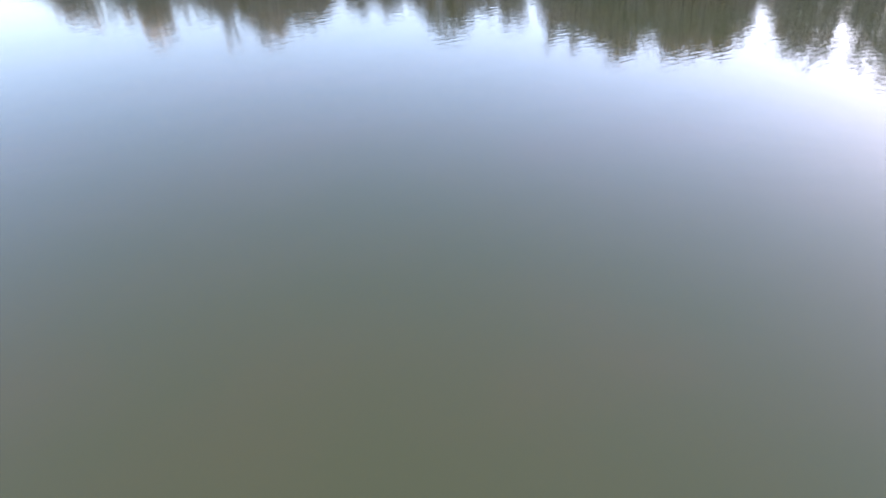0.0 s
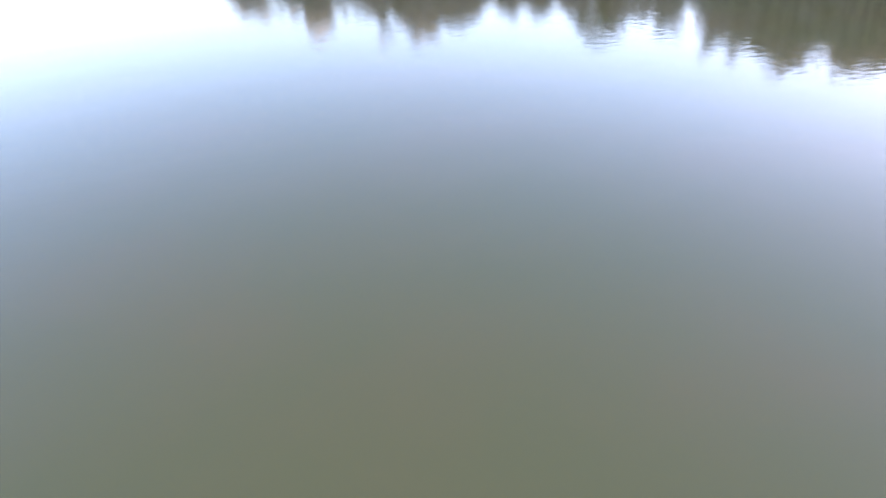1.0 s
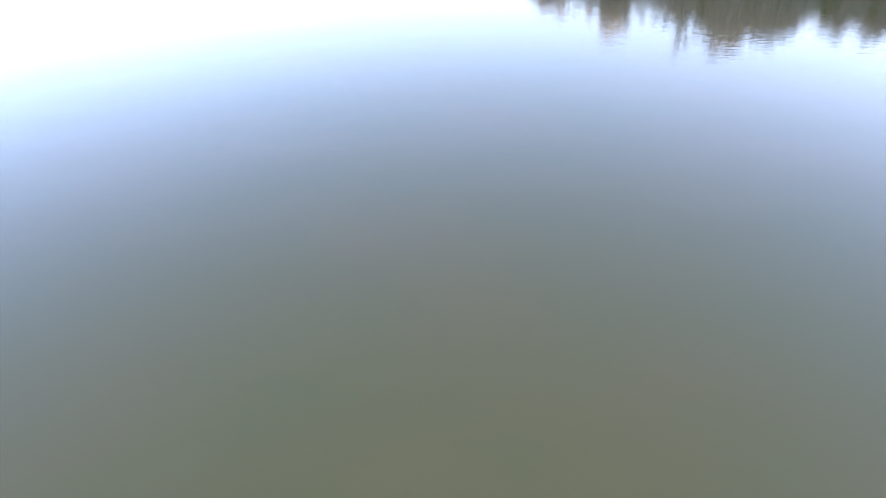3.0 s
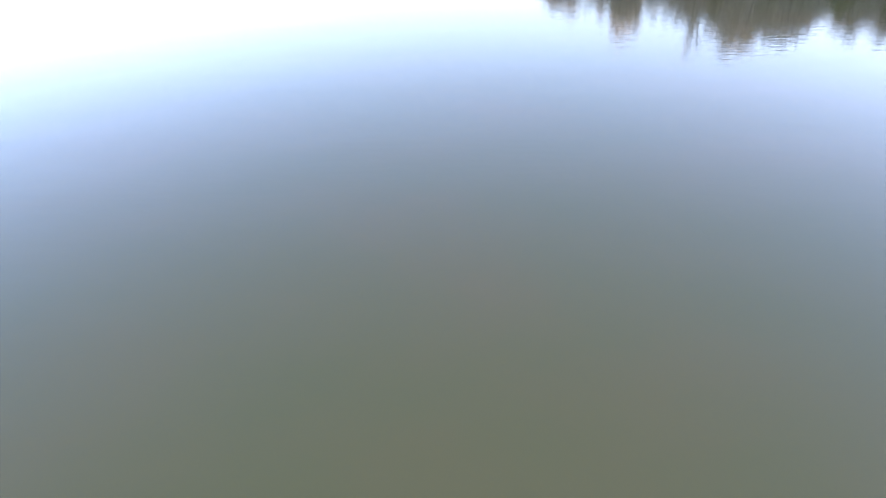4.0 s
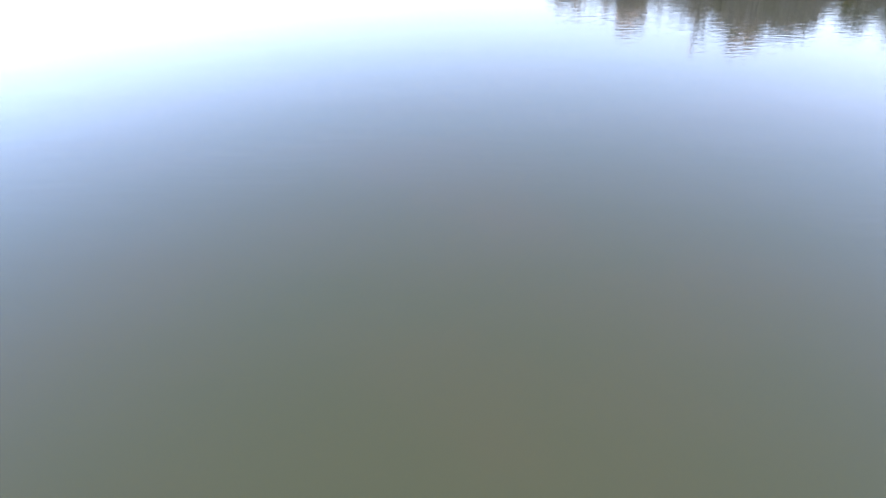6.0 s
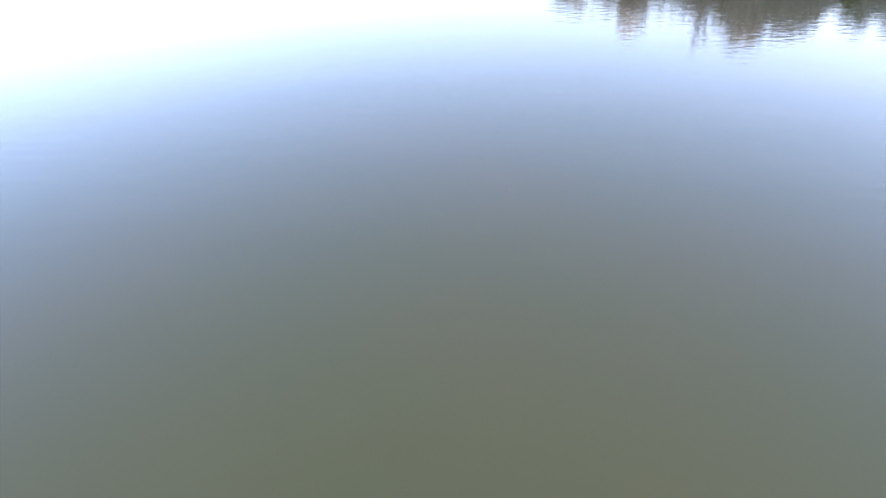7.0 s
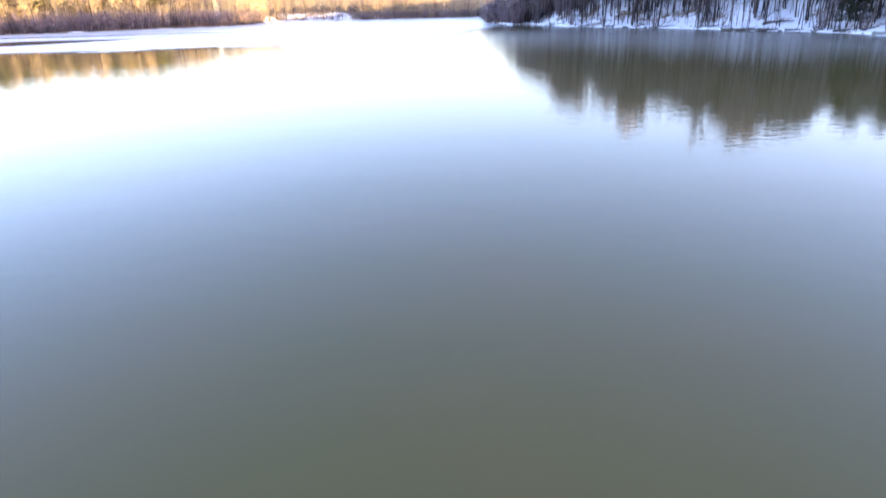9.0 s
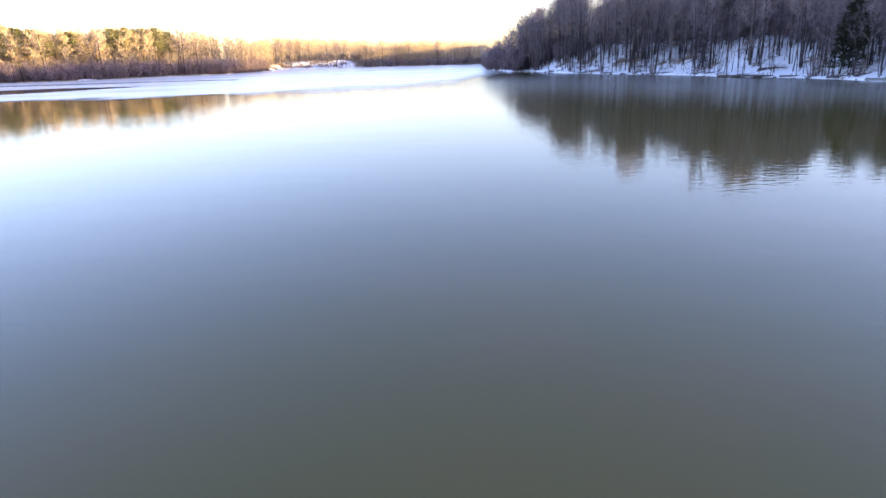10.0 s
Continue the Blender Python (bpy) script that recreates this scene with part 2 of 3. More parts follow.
def crown_room(az, half=2.0):
    """How high a tapering crown of this half width may reach at a bearing without closing the gaps beside it."""
    d = table(SHORE, az)
    return min(table(CANOPY, az + k * 0.1) + 8.0 * max(0.0, radians(abs(k) * 0.1) * d - half) for k in range(-9, 10))


def skyline(az, d, half=2.0):
    """Tree height at this bearing and distance that fits the outline in the camera's view."""
    sh = table(SHORE, az)
    if az < 9:
        return crown_room(az, half) * d / sh
    return (crown_room(az, half) + 8) * d / sh - 8


def wobble(x, y, scale, seed=0.0):
    return noise.noise(Vector((x / scale, y / scale, seed)))


def shore(az):
    d = table(SHORE, az)
    a = radians(az)
    return d + 2.5 * wobble(math.sin(a) * d, math.cos(a) * d, 14.0, 3.1) + 1.0 * wobble(math.sin(a) * d, math.cos(a) * d, 4.0, 8.1)


def rise(az):
    """How steep the bank is: 1 on the right bank, 0 on the low left one."""
    return smooth(4.5, 16, az) * (1 - smooth(120, 170, az))


def ground_height(az, s):
    """Height of the ground s metres inland."""
    a = radians(az)
    d = table(SHORE, az) + s
    x, y = math.sin(a) * d, math.cos(a) * d
    if s < 0:
        return max(-2.5, 0.12 * s - 0.03)
    k = rise(az)
    lip = 0.45 * smooth(0, 1.5, s)
    # higher inland ground from 40 degrees on is unseen, added to block the sun
    steep = 9.0 * smooth(1.5, 34, s) + (11.0 + 6.0 * smooth(40, 47, az) + 3.0 * smooth(70, 84, az)) * smooth(40, 110, s) * (1 - smooth(260, 360, s)) + 14.0 * smooth(84, 96, az) * (1 - smooth(130, 155, az)) * smooth(25, 110, s)
    low = 1.2 * smooth(2, 20, s) + 4.5 * smooth(18, 90, s)
    low += 3.0 * smooth(2, 26, s) * smooth(-15.5, -13.5, az) * (1 - smooth(-8.5, -6.5, az))
    z = lip + k * steep + (1 - k) * low + (0.25 + 0.5 * k) * smooth(1, 8, s) * wobble(x, y, 9.0, 1.7)
    return z + 6.0 * smooth(200, 1200, s) * (0.5 + wobble(x, y, 400.0, 5.0)) * (1 - smooth(2500, 3500, s))


def at(az, d):
    a = radians(az)
    return d * math.sin(a), d * math.cos(a)


def mesh_object(name, verts, faces, mat, parent=None, label="", smooth_faces=False):
    me = bpy.data.meshes.new(name)
    me.from_pydata(verts, [], faces)
    me.materials.append(mat)
    if smooth_faces:
        me.polygons.foreach_set("use_smooth", [True] * len(me.polygons))
    me.update()
    ob = new(name, me)
    if parent:
        ob.parent = parent
    return tagged(ob, label)


def part(name, bm, mat, parent, label=""):
    me = bpy.data.meshes.new(name)
    bm.to_mesh(me)
    bm.free()
    me.materials.append(mat)
    ob = new(name, me)
    ob.parent = parent
    return tagged(ob, label)


# ---- ground: one sheet from the lake bed to the horizon ----
def build_ground():
    bearings = list(np.arange(-180, -44, 2.0)) + list(np.arange(-44, 84, 0.4)) + list(np.arange(84, 180, 2.0))
    offsets = [-60, -20, -8, -3, -1, -0.3, 0.15, 0.6, 1.2, 2, 3, 4.5, 6, 8, 10, 12.5, 15, 18, 21, 25, 30, 36, 44, 55, 70, 100, 160, 260, 420, 800, 1500, 2600, 4200]
    verts, faces = [(0, 0, -2.6)], []
    for az in bearings:
        sh = shore(az)
        for s in offsets:
            verts.append((*at(az, sh + s), ground_height(az, s)))
    k, nb = len(offsets), len(bearings)
    for i in range(nb):
        j = (i + 1) % nb
        faces.append((0, 1 + j * k, 1 + i * k))
        for q in range(k - 1):
            faces.append((1 + i * k + q, 1 + j * k + q, 1 + j * k + q + 1, 1 + i * k + q + 1))
    ob = mesh_object("ground", verts, faces, GROUND, smooth_faces=True)
    cover = ob.data.attributes.new("snow", "FLOAT", "POINT")
    values = [0.0]
    for az in bearings:
        patchy = smooth(-15.4, -14.2, az) * (1 - smooth(-8.0, -6.4, az))
        for s in offsets:
            sunny = -0.30 + 0.205 * patchy * (1 - smooth(14, 30, s)) + 0.12 * (1 - smooth(0.5, 2.0, s))
            brushy = smooth(10, 13, az) * (1 - smooth(20.5, 22, az)) * smooth(2, 5, s)
            open_snow = smooth(21.5, 23, az) * (1 - smooth(28, 30, az))
            values.append(-0.02 - 0.02 * brushy + 0.07 * open_snow if 5 < az < 150 else sunny)
    cover.data.foreach_set("value", values)
    return tagged(ob, "snow-dusted lake shore with brown leaf litter showing through", "ground", kind="structure")


build_ground()


def build_water():
    ring = [at(az, table(SHORE, az) + 8) for az in np.arange(-180, 180, 0.5)]
    verts = [(0, 0, 0)] + [(x, y, 0) for x, y in ring]
    n = len(ring)
    faces = [(0, 1 + (i + 1) % n, 1 + i) for i in range(n)]
    ob = mesh_object("water", verts, faces, WATER)
    return tagged(ob, "calm murky olive-brown lake water mirroring sky and trees", "water", kind="structure")


build_water()

# ---- ice along the far and left shore ----
ICE_EDGE = [(-70, 150), (-34, 146), (-27, 136), (-23, 137), (-19.5, 136), (-16, 126), (-12, 114), (-9, 106), (-4, 100), (1, 112), (3.7, 160), (5.0, 188), (6.5, 222), (8.5, 229)]


def build_ice():
    bearings = np.arange(-70, 8.5, 0.25)
    verts, faces, index, firm = [], [], {}, []

    def vert(i, r):
        if (i, r) not in index:
            index[i, r] = len(verts)
            px, py = at(bearings[i], r * 2.0)
            verts.append((px, py, 0.03))
            firm.append(smooth(0, 22 + 75 * smooth(-20, -6, bearings[i]) + 40 * smooth(-6, 2, bearings[i]), r * 2.0 - table(ICE_EDGE, bearings[i]) + 9 * wobble(px, py, 12, 4.4)))
        return index[i, r]

    for i in range(len(bearings) - 1):
        az = bearings[i]
        x, y = at(az, 150)
        edge = table(ICE_EDGE, az) + 5 * wobble(x, y, 16, 2.2) + 2 * wobble(x, y, 4, 6.2)
        end = shore(az) + 1.5
        r = int(edge / 2)
        while r * 2 < end:
            d = r * 2.0
            px, py = at(az, d)
            bend = 6 * wobble(px, py, 40, 9.0)
            lead = (az < -24 + bend * 0.6 and abs(d - 203 - 0.4 * (az + 34) - bend) < 15.0 * smooth(-23, -34, az) + 0.1) or \
                   (-36 < az < -16 + bend and abs(d - 258 + 1.2 * (az + 34) - bend) < 3.0)
            if not lead:
                faces.append((vert(i, r), vert(i + 1, r), vert(i + 1, r + 1), vert(i, r + 1)))
            r += 1
    ob = mesh_object("ice", verts, faces, ICE)
    ob.data.attributes.new("firm", "FLOAT", "POINT").data.foreach_set("value", firm)
    return tagged(ob, "thin pale grey ice sheet along the far shore", "ice", kind="structure")


build_ice()


# ---- trees ----
def tube(verts, faces, pts, radii, sides):
    """A tapered tube through the points."""
    base = len(verts)
    n = len(pts)
    for i, (p, r) in enumerate(zip(pts, radii)):
        way = (pts[min(i + 1, n - 1)] - pts[max(i - 1, 0)]).normalized()
        side = way.cross(Vector((0.3, 0.9, 0.2))).normalized()
        up = way.cross(side)
        for k in range(sides):
            a = 2 * math.pi * k / sides
            q = p + (side * math.cos(a) + up * math.sin(a)) * r
            verts.append(q[:])
    for i in range(n - 1):
        for k in range(sides):
            a, b = base + i * sides + k, base + i * sides + (k + 1) % sides
            faces.append((a, b, b + sides, a + sides))


def sliver(verts, faces, p, q, width, rng):
    side = (q - p).cross(Vector((rng.uniform(-1, 1), rng.uniform(-1, 1), rng.uniform(-1, 1)))).normalized() * width
    b = len(verts)
    verts.extend((p[:], (p + side)[:], q[:]))
    faces.append((b, b + 1, b + 2))


def limb(start, way, length, rng, n=4, bend=0.18, lift=0.12):
    pts, p, w = [start.copy()], start.copy(), way.normalized()
    for i in range(n):
        p = p + w * (length / n)
        pts.append(p.copy())
        w = (w + Vector((rng.uniform(-bend, bend), rng.uniform(-bend, bend), rng.uniform(-bend, bend) + lift))).normalized()
    return pts


def bare_tree(seed, height=20.0, clear=0.38, spread=0.22, limbs=15, twigs=1300, lean=0.03, slim=1.0, bark=BARK):
    """A leafless broad-leaved tree: trunk with limbs, and a crown of twigs."""
    rng = random.Random(seed)
    root = new("bare_tree")
    tv, tf, cv, cf = [], [], [], []
    r0 = height * 0.0088 * slim
    pts, p = [], Vector((0, 0, -0.5))
    dx, dy = rng.uniform(-lean, lean), rng.uniform(-lean, lean)
    n = 9
    for i in range(n + 1):
        pts.append(Vector((p.x, p.y, p.z)))
        p += Vector((dx + rng.uniform(-0.03, 0.03), dy + rng.uniform(-0.03, 0.03), 1)) * ((height * 0.96 + 0.5) / n)
    radii = [r0 * (1.25 if i == 0 else 1.0) * (1 - 0.9 * (i / n) ** 1.1) for i in range(n + 1)]
    tube(tv, tf, pts, radii, 6)
    tips = []
    for k in range(limbs):
        f = clear + (0.97 - clear) * (k + rng.random()) / limbs
        i = min(n - 1, int(f * n))
        base = pts[i].lerp(pts[i + 1], f * n - i)
        a = k * 2.4 + rng.uniform(-0.5, 0.5)
        reach = height * spread * (1.15 - 0.75 * max(0, (f - clear) / (1 - clear))) * rng.uniform(0.7, 1.25)
        up = rng.uniform(0.55, 1.3)
        way = Vector((math.cos(a), math.sin(a), up))
        lp = limb(base, way, reach * 1.4, rng)
        lr = r0 * 0.42 * (1.1 - f)
        tube(tv, tf, lp, [lr + 0.02, lr * 0.75 + 0.016, lr * 0.5 + 0.013, lr * 0.3 + 0.01, 0.008], 4)
        tips.append((lp, reach))
        for q in range(4):
            j = rng.randint(1, 3)
            b = lp[j].lerp(lp[j + 1], rng.random())
            w = (lp[j + 1] - lp[j]).normalized() + Vector((rng.uniform(-1, 1), rng.uniform(-1, 1), rng.uniform(-0.3, 0.9)))
            sp = limb(b, w, reach * rng.uniform(0.35, 0.7), rng, 2)
            tube(tv, tf, sp, [0.03, 0.02, 0.007], 3)
            tips.append((sp, reach * 0.5))
    tips.append((pts[-3:], height * 0.1))
    weights = [r for _, r in tips]
    for lp, reach in rng.choices(tips, weights, k=twigs):
        j = rng.randrange(len(lp) - 1)
        b = lp[j].lerp(lp[j + 1], rng.random())
        w = (lp[j + 1] - lp[j]).normalized() * 0.8 + Vector((rng.uniform(-1, 1), rng.uniform(-1, 1), rng.uniform(-0.5, 1.1)))
        w = w.normalized() * rng.uniform(0.5, 1.5) * height / 20
        sliver(cv, cf, b, b + w, rng.uniform(0.025, 0.05), rng)
    mesh_object("trunk", tv, tf, bark, root)
    mesh_object("crown", cv, cf, TWIG, root)
    return root


def conifer(seed, height=18.0, base=0.15, spread=0.2, clumps=230, ragged=0.3, top=0.25, needle=NEEDLE):
    """An evergreen: straight trunk, whorls of drooping boughs with many small sprays of needles."""
    rng = random.Random(seed)
    root = new("conifer")
    tv, tf, cv, cf = [], [], [], []
    pts = [Vector((rng.uniform(-0.1, 0.1), rng.uniform(-0.1, 0.1), -0.4 + (height + 0.2) * i / 7)) for i in range(8)]
    tube(tv, tf, pts, [height * 0.0125 * (1 - 0.93 * i / 7) for i in range(8)], 6)
    for k in range(clumps):
        f = base + (0.99 - base) * rng.random() ** 0.9
        shape = (1 - (f - base) / (1 - base)) ** 0.75 * (1 - top) + top * (1.0 if f < 0.9 else (1 - f) / 0.1)
        reach = height * spread * shape * rng.uniform(1 - ragged, 1 + ragged)
        a = rng.uniform(0, 6.283)
        start = Vector((0, 0, height * f))
        lp = limb(start, Vector((math.cos(a), math.sin(a), rng.uniform(-0.15, 0.35))), reach, rng, 3, 0.15, 0.02)
        tube(tv, tf, lp, [0.05, 0.035, 0.022, 0.008], 3)
        for q in range(16):
            j = rng.choice((0, 1, 1, 2, 2, 2))
            b = lp[j].lerp(lp[j + 1], rng.random())
            w = (lp[j + 1] - lp[j]).normalized() * 0.7 + Vector((rng.uniform(-1, 1), rng.uniform(-1, 1), rng.uniform(-0.6, 0.6)))
            sliver(cv, cf, b, b + w.normalized() * rng.uniform(0.45, 0.95), rng.uniform(0.14, 0.3), rng)
    mesh_object("trunk", tv, tf, BARK, root)
    mesh_object("crown", cv, cf, needle, root)
    return root


def sized(az, d, z, k, kz, rng, tilt=2.5):
    x, y = at(az, d)
    return pose(x, y, z, rng.uniform(-tilt, tilt), rng.uniform(-tilt, tilt), rng.uniform(0, 360)) @ Matrix.Diagonal((k, k, kz, 1))


KINDS = [
    ("tall slender leafless tree with grey trunk", bare_tree(11, 20, 0.45, 0.15, 14, 1000)),
    ("leafless tree with upswept limbs", bare_tree(12, 20, 0.36, 0.21, 16, 1100)),
    ("leafless broad-crowned tree with grey limbs", bare_tree(13, 20, 0.30, 0.26, 17, 1150)),
    ("leaning leafless tree with thin trunk", bare_tree(14, 20, 0.48, 0.16, 12, 850, 0.09, slim=0.8)),
    ("straight leafless tree with thick trunk", bare_tree(15, 20, 0.42, 0.19, 15, 1000, slim=1.1)),
    ("young leafless tree with narrow twiggy crown", bare_tree(16, 20, 0.25, 0.13, 15, 900, slim=0.75)),
]
PALE_TREE = bare_tree(17, 20, 0.40, 0.15, 14, 600, 0.05, bark=PALE_OR_SUNLIT_BARK)
PINE = conifer(31, 19, 0.50, 0.26, 220, 0.5, 0.6, PINE_NEEDLE)
HEMLOCK = conifer(32, 19, 0.10, 0.20, 230, 0.3, 0.12)


def clearing(az, s):
    """The open stretch of snow on the bank, where few trees stand."""
    return smooth(21.6, 22.4, az) * (1 - smooth(28.2, 29.2, az)) * (1 - smooth(22, 27, s))


def sparse_tops(az):
    """The stretch of bank whose wood thins out to single stems towards its tops."""
    return smooth(9.0, 11.0, az) * (1 - smooth(19.8, 20.8, az))


def plant_bank(count, az0, az1, deep, rng, group, gap, fill=(0.86, 1.14), where="", spread=1.5):
    """Scatters forest trees over a stretch of bank, no nearer than gap to each other."""
    placed = []
    tries = 0
    while len(placed) < count and tries < count * 60:
        tries += 1
        az = rng.uniform(az0, az1)
        s = 1.2 + deep * rng.random() ** spread
        sh = table(SHORE, az)
        d = sh + s
        x, y = at(az, d)
        if rng.random() < (0.55 if s > 6 else 1.0) * clearing(az, s):
            continue
        if any((x - a) ** 2 + (y - b) ** 2 < gap * gap for a, b in placed):
            continue
        z = ground_height(az, s)
        top = skyline(az, d)
        h = (top - z) * rng.uniform(*fill) * (1 - 0.10 * sparse_tops(az))
        if h < 5:
            continue
        placed.append((x, y))
        label, proto = KINDS[rng.choice((0, 0, 1, 1, 2, 3, 4, 5)) if h > 11 else rng.choice((3, 5, 5))]
        kz = h / 20
        k = kz * rng.uniform(0.85, 1.15) if h > 12 else 0.6 * rng.uniform(0.8, 1.1)
        t = copy_thing(proto, sized(az, d, z - 0.1, k, kz, rng, 4.5))
        tagged(t, label + where, "tree", group)


rng = random.Random(5)
plant_bank(165, 4.2, 36, 42, rng, "bare trees on the snowy bank", 2.2, where=" on a snowy bank", spread=0.95)
plant_bank(50, 36, 78, 25, rng, "bare trees on the snowy bank", 3.0, where=" on a snowy bank")
plant_bank(40, -40, -14, 14, rng, "bare trees on the low shore", 3.0, where=" on the low shore")
plant_bank(16, -14.5, -8.5, 20, rng, "bare trees on the far shore", 2.5, where=" on the far shore")
plant_bank(22, -14.5, 3.4, 14, rng, "bare trees on the far shore", 3.0, where=" on the far shore")

for az, s, h in ((-33.6, 9, 20.5), (-32.2, 12, 19.5), (-30.8, 8, 17.5), (-26.3, 14, 19.5), (-25.2, 9, 20.5), (-24.2, 12, 20), (-23.1, 8, 20.5), (-22.3, 13, 18.5), (-28.3, 12, 16.5), (-33.0, 6, 18), (-31.6, 16, 19), (-34.5, 10, 20), (-24.7, 18, 19.5), (-23.6, 16, 19.5), (-29.6, 18, 17), (-35.4, 9, 21), (-33.4, 15, 21.5), (-32.7, 8, 20), (-28.9, 9, 18.5)):
    t = copy_thing(PINE, sized(az, table(SHORE, az) + s, ground_height(az, s) - 0.1, h / 19, h / 19, rng))
    tagged(t, "sunlit yellow-green pine with a ragged open crown", "pine tree", "pines on the low shore")
for az, s, h in ((12.9, 9, 19), (15.6, 5, 22), (16.2, 16, 21), (18.9, 8, 19), (24.7, 13, 21), (32.4, 5, 15)):
    h = min(h, skyline(az, table(SHORE, az) + s) - ground_height(az, s))
    t = copy_thing(PALE_TREE, sized(az, table(SHORE, az) + s, ground_height(az, s) - 0.1, h / 22, h / 20, rng, 4))
    tagged(t, "pale-barked leafless tree standing out on the snowy bank", "tree", "pale trees on the snowy bank")
for az, s, h in ((28.6, 30, 15), (30.9, 5, 15.5), (31.4, 9, 15), (31.7, 4, 13), (34.6, 15, 13), (40, 9, 19), (54, 10, 20), (61.5, 9, 22),
                 (19.6, 44, 19), (21.2, 38, 18), (22.6, 47, 20), (23.7, 36, 18), (24.6, 42, 19), (25.8, 36, 19), (27.2, 34, 17), (28.2, 30, 14), (35.0, 26, 11), (20.4, 30, 16), (23.0, 32, 15), (26.4, 44, 19), (26.9, 39, 18), (27.7, 43, 18), (28.5, 38, 16), (25.2, 48, 19), (29.4, 26, 17), (33.0, 22, 14), (32.2, 18, 15), (31.0, 30, 15), (34.2, 18, 14), (29.0, 34, 17), (30.2, 34, 15)):
    h = min(h, skyline(az, table(SHORE, az) + s) - ground_height(az, s))
    t = copy_thing(HEMLOCK, sized(az, table(SHORE, az) + s, ground_height(az, s) - 0.1, h / 19, h / 19, rng))
    tagged(t, "dark green shaded hemlock among bare trees", "conifer", "conifers on the snowy bank")


# ---- woods too dense to count, joined from the same kinds of tree ----
def shrub(seed, height=5.0, stems=7, twigs=300, stout=1.0):
    """A leafless multi-stemmed bush."""
    rng = random.Random(seed)
    root = new("shrub")
    tv, tf, cv, cf = [], [], [], []
    runs = []
    for k in range(stems):
        a = rng.uniform(0, 6.283)
        lp = limb(Vector((0.3 * math.cos(a), 0.3 * math.sin(a), -0.2)), Vector((math.cos(a) * 0.4, math.sin(a) * 0.4, 1.2)), height * rng.uniform(0.7, 1.0), rng, 4, 0.15, 0.1)
        tube(tv, tf, lp, [0.05, 0.04, 0.03, 0.02, 0.008], 3)
        runs.append(lp)
    for k in range(twigs):
        lp = rng.choice(runs)
        j = rng.randrange(4)
        b = lp[j].lerp(lp[j + 1], rng.random())
        w = Vector((rng.uniform(-1, 1), rng.uniform(-1, 1), rng.uniform(-0.1, 1.4))).normalized() * rng.uniform(0.4, 1.2)
        sliver(cv, cf, b, b + w, rng.uniform(0.035, 0.06) * stout, rng)
    mesh_object("stems", tv, tf, BARK, root)
    mesh_object("twigs", cv, cf, TWIG, root)
    return root


def arrays(root):
    """The meshes of a tree as numpy arrays: corner places, triangles, and 1 for each triangle of twigs."""
    vs, fs, ms, off = [], [], [], 0
    for o in root.children:
        slot = int(o.name.startswith(("crown", "twigs")))
        me = o.data
        me.calc_loop_triangles()
        v = np.empty(len(me.vertices) * 3, np.float32)
        me.vertices.foreach_get("co", v)
        f = np.empty(len(me.loop_triangles) * 3, np.int32)
        me.loop_triangles.foreach_get("vertices", f)
        vs.append(v.reshape(-1, 3))
        fs.append(f.reshape(-1, 3) + off)
        ms.append(np.full(len(me.loop_triangles), slot, np.int32))
        off += len(me.vertices)
    return np.concatenate(vs), np.concatenate(fs), np.concatenate(ms)


def joined(name, rows, kinds, unit, rng, label, category, wide=1.0, twig=TWIG, bark=BARK):
    """One object out of many trees: rows of (bearing, distance, ground height, tree height)."""
    vs, fs, ms, off = [], [], [], 0
    for az, d, z, h in rows:
        v, f, m = rng.choice(kinds)
        kz = h / unit
        k = max(kz, 0.6) * wide * rng.uniform(0.85, 1.15)
        a = rng.uniform(0, 6.283)
        x, y = at(az, d)
        turn = np.array([[k * math.cos(a), -k * math.sin(a), rng.uniform(-0.05, 0.05)], [k * math.sin(a), k * math.cos(a), rng.uniform(-0.05, 0.05)], [0, 0, kz]], np.float32)
        vs.append(v @ turn.T + np.array([x, y, z - 0.1], np.float32))
        fs.append(f + off)
        ms.append(m)
        off += len(v)
    v, f, m = np.concatenate(vs), np.concatenate(fs), np.concatenate(ms)
    me = bpy.data.meshes.new(name)
    me.vertices.add(len(v))
    me.vertices.foreach_set("co", v.ravel())
    me.loops.add(len(f) * 3)
    me.loops.foreach_set("vertex_index", f.ravel())
    me.polygons.add(len(f))
    me.polygons.foreach_set("loop_start", np.arange(0, len(f) * 3, 3, dtype=np.int32))
    me.polygons.foreach_set("material_index", m)
    me.materials.append(bark)
    me.materials.append(twig)
    me.update(calc_edges=True)
    me.validate()
    return tagged(new(name, me), label, category, kind="stuff")


def scatter(count, az0, az1, s0, s1, lo, hi, rng, half=2.0):
    """Rows for joined(): places between two bearings and two distances inland, under the canopy's line."""
    rows = []
    for _ in range(count):
        az, s = rng.uniform(az0, az1), rng.uniform(s0, s1)
        if rng.random() < 0.6 * clearing(az, s):
            continue
        sh = table(SHORE, az)
        z = ground_height(az, s)
        h = min(rng.uniform(lo, hi), (skyline(az, sh + s, half) - z) * ((1.15 if az > 9 else 1.02) - 0.24 * rng.random() ** 2))
        if half > 1:
            h *= 1 - 0.16 * sparse_tops(az)
        if h > 1.2:
            rows.append((az, sh + s, z, h))
    return rows


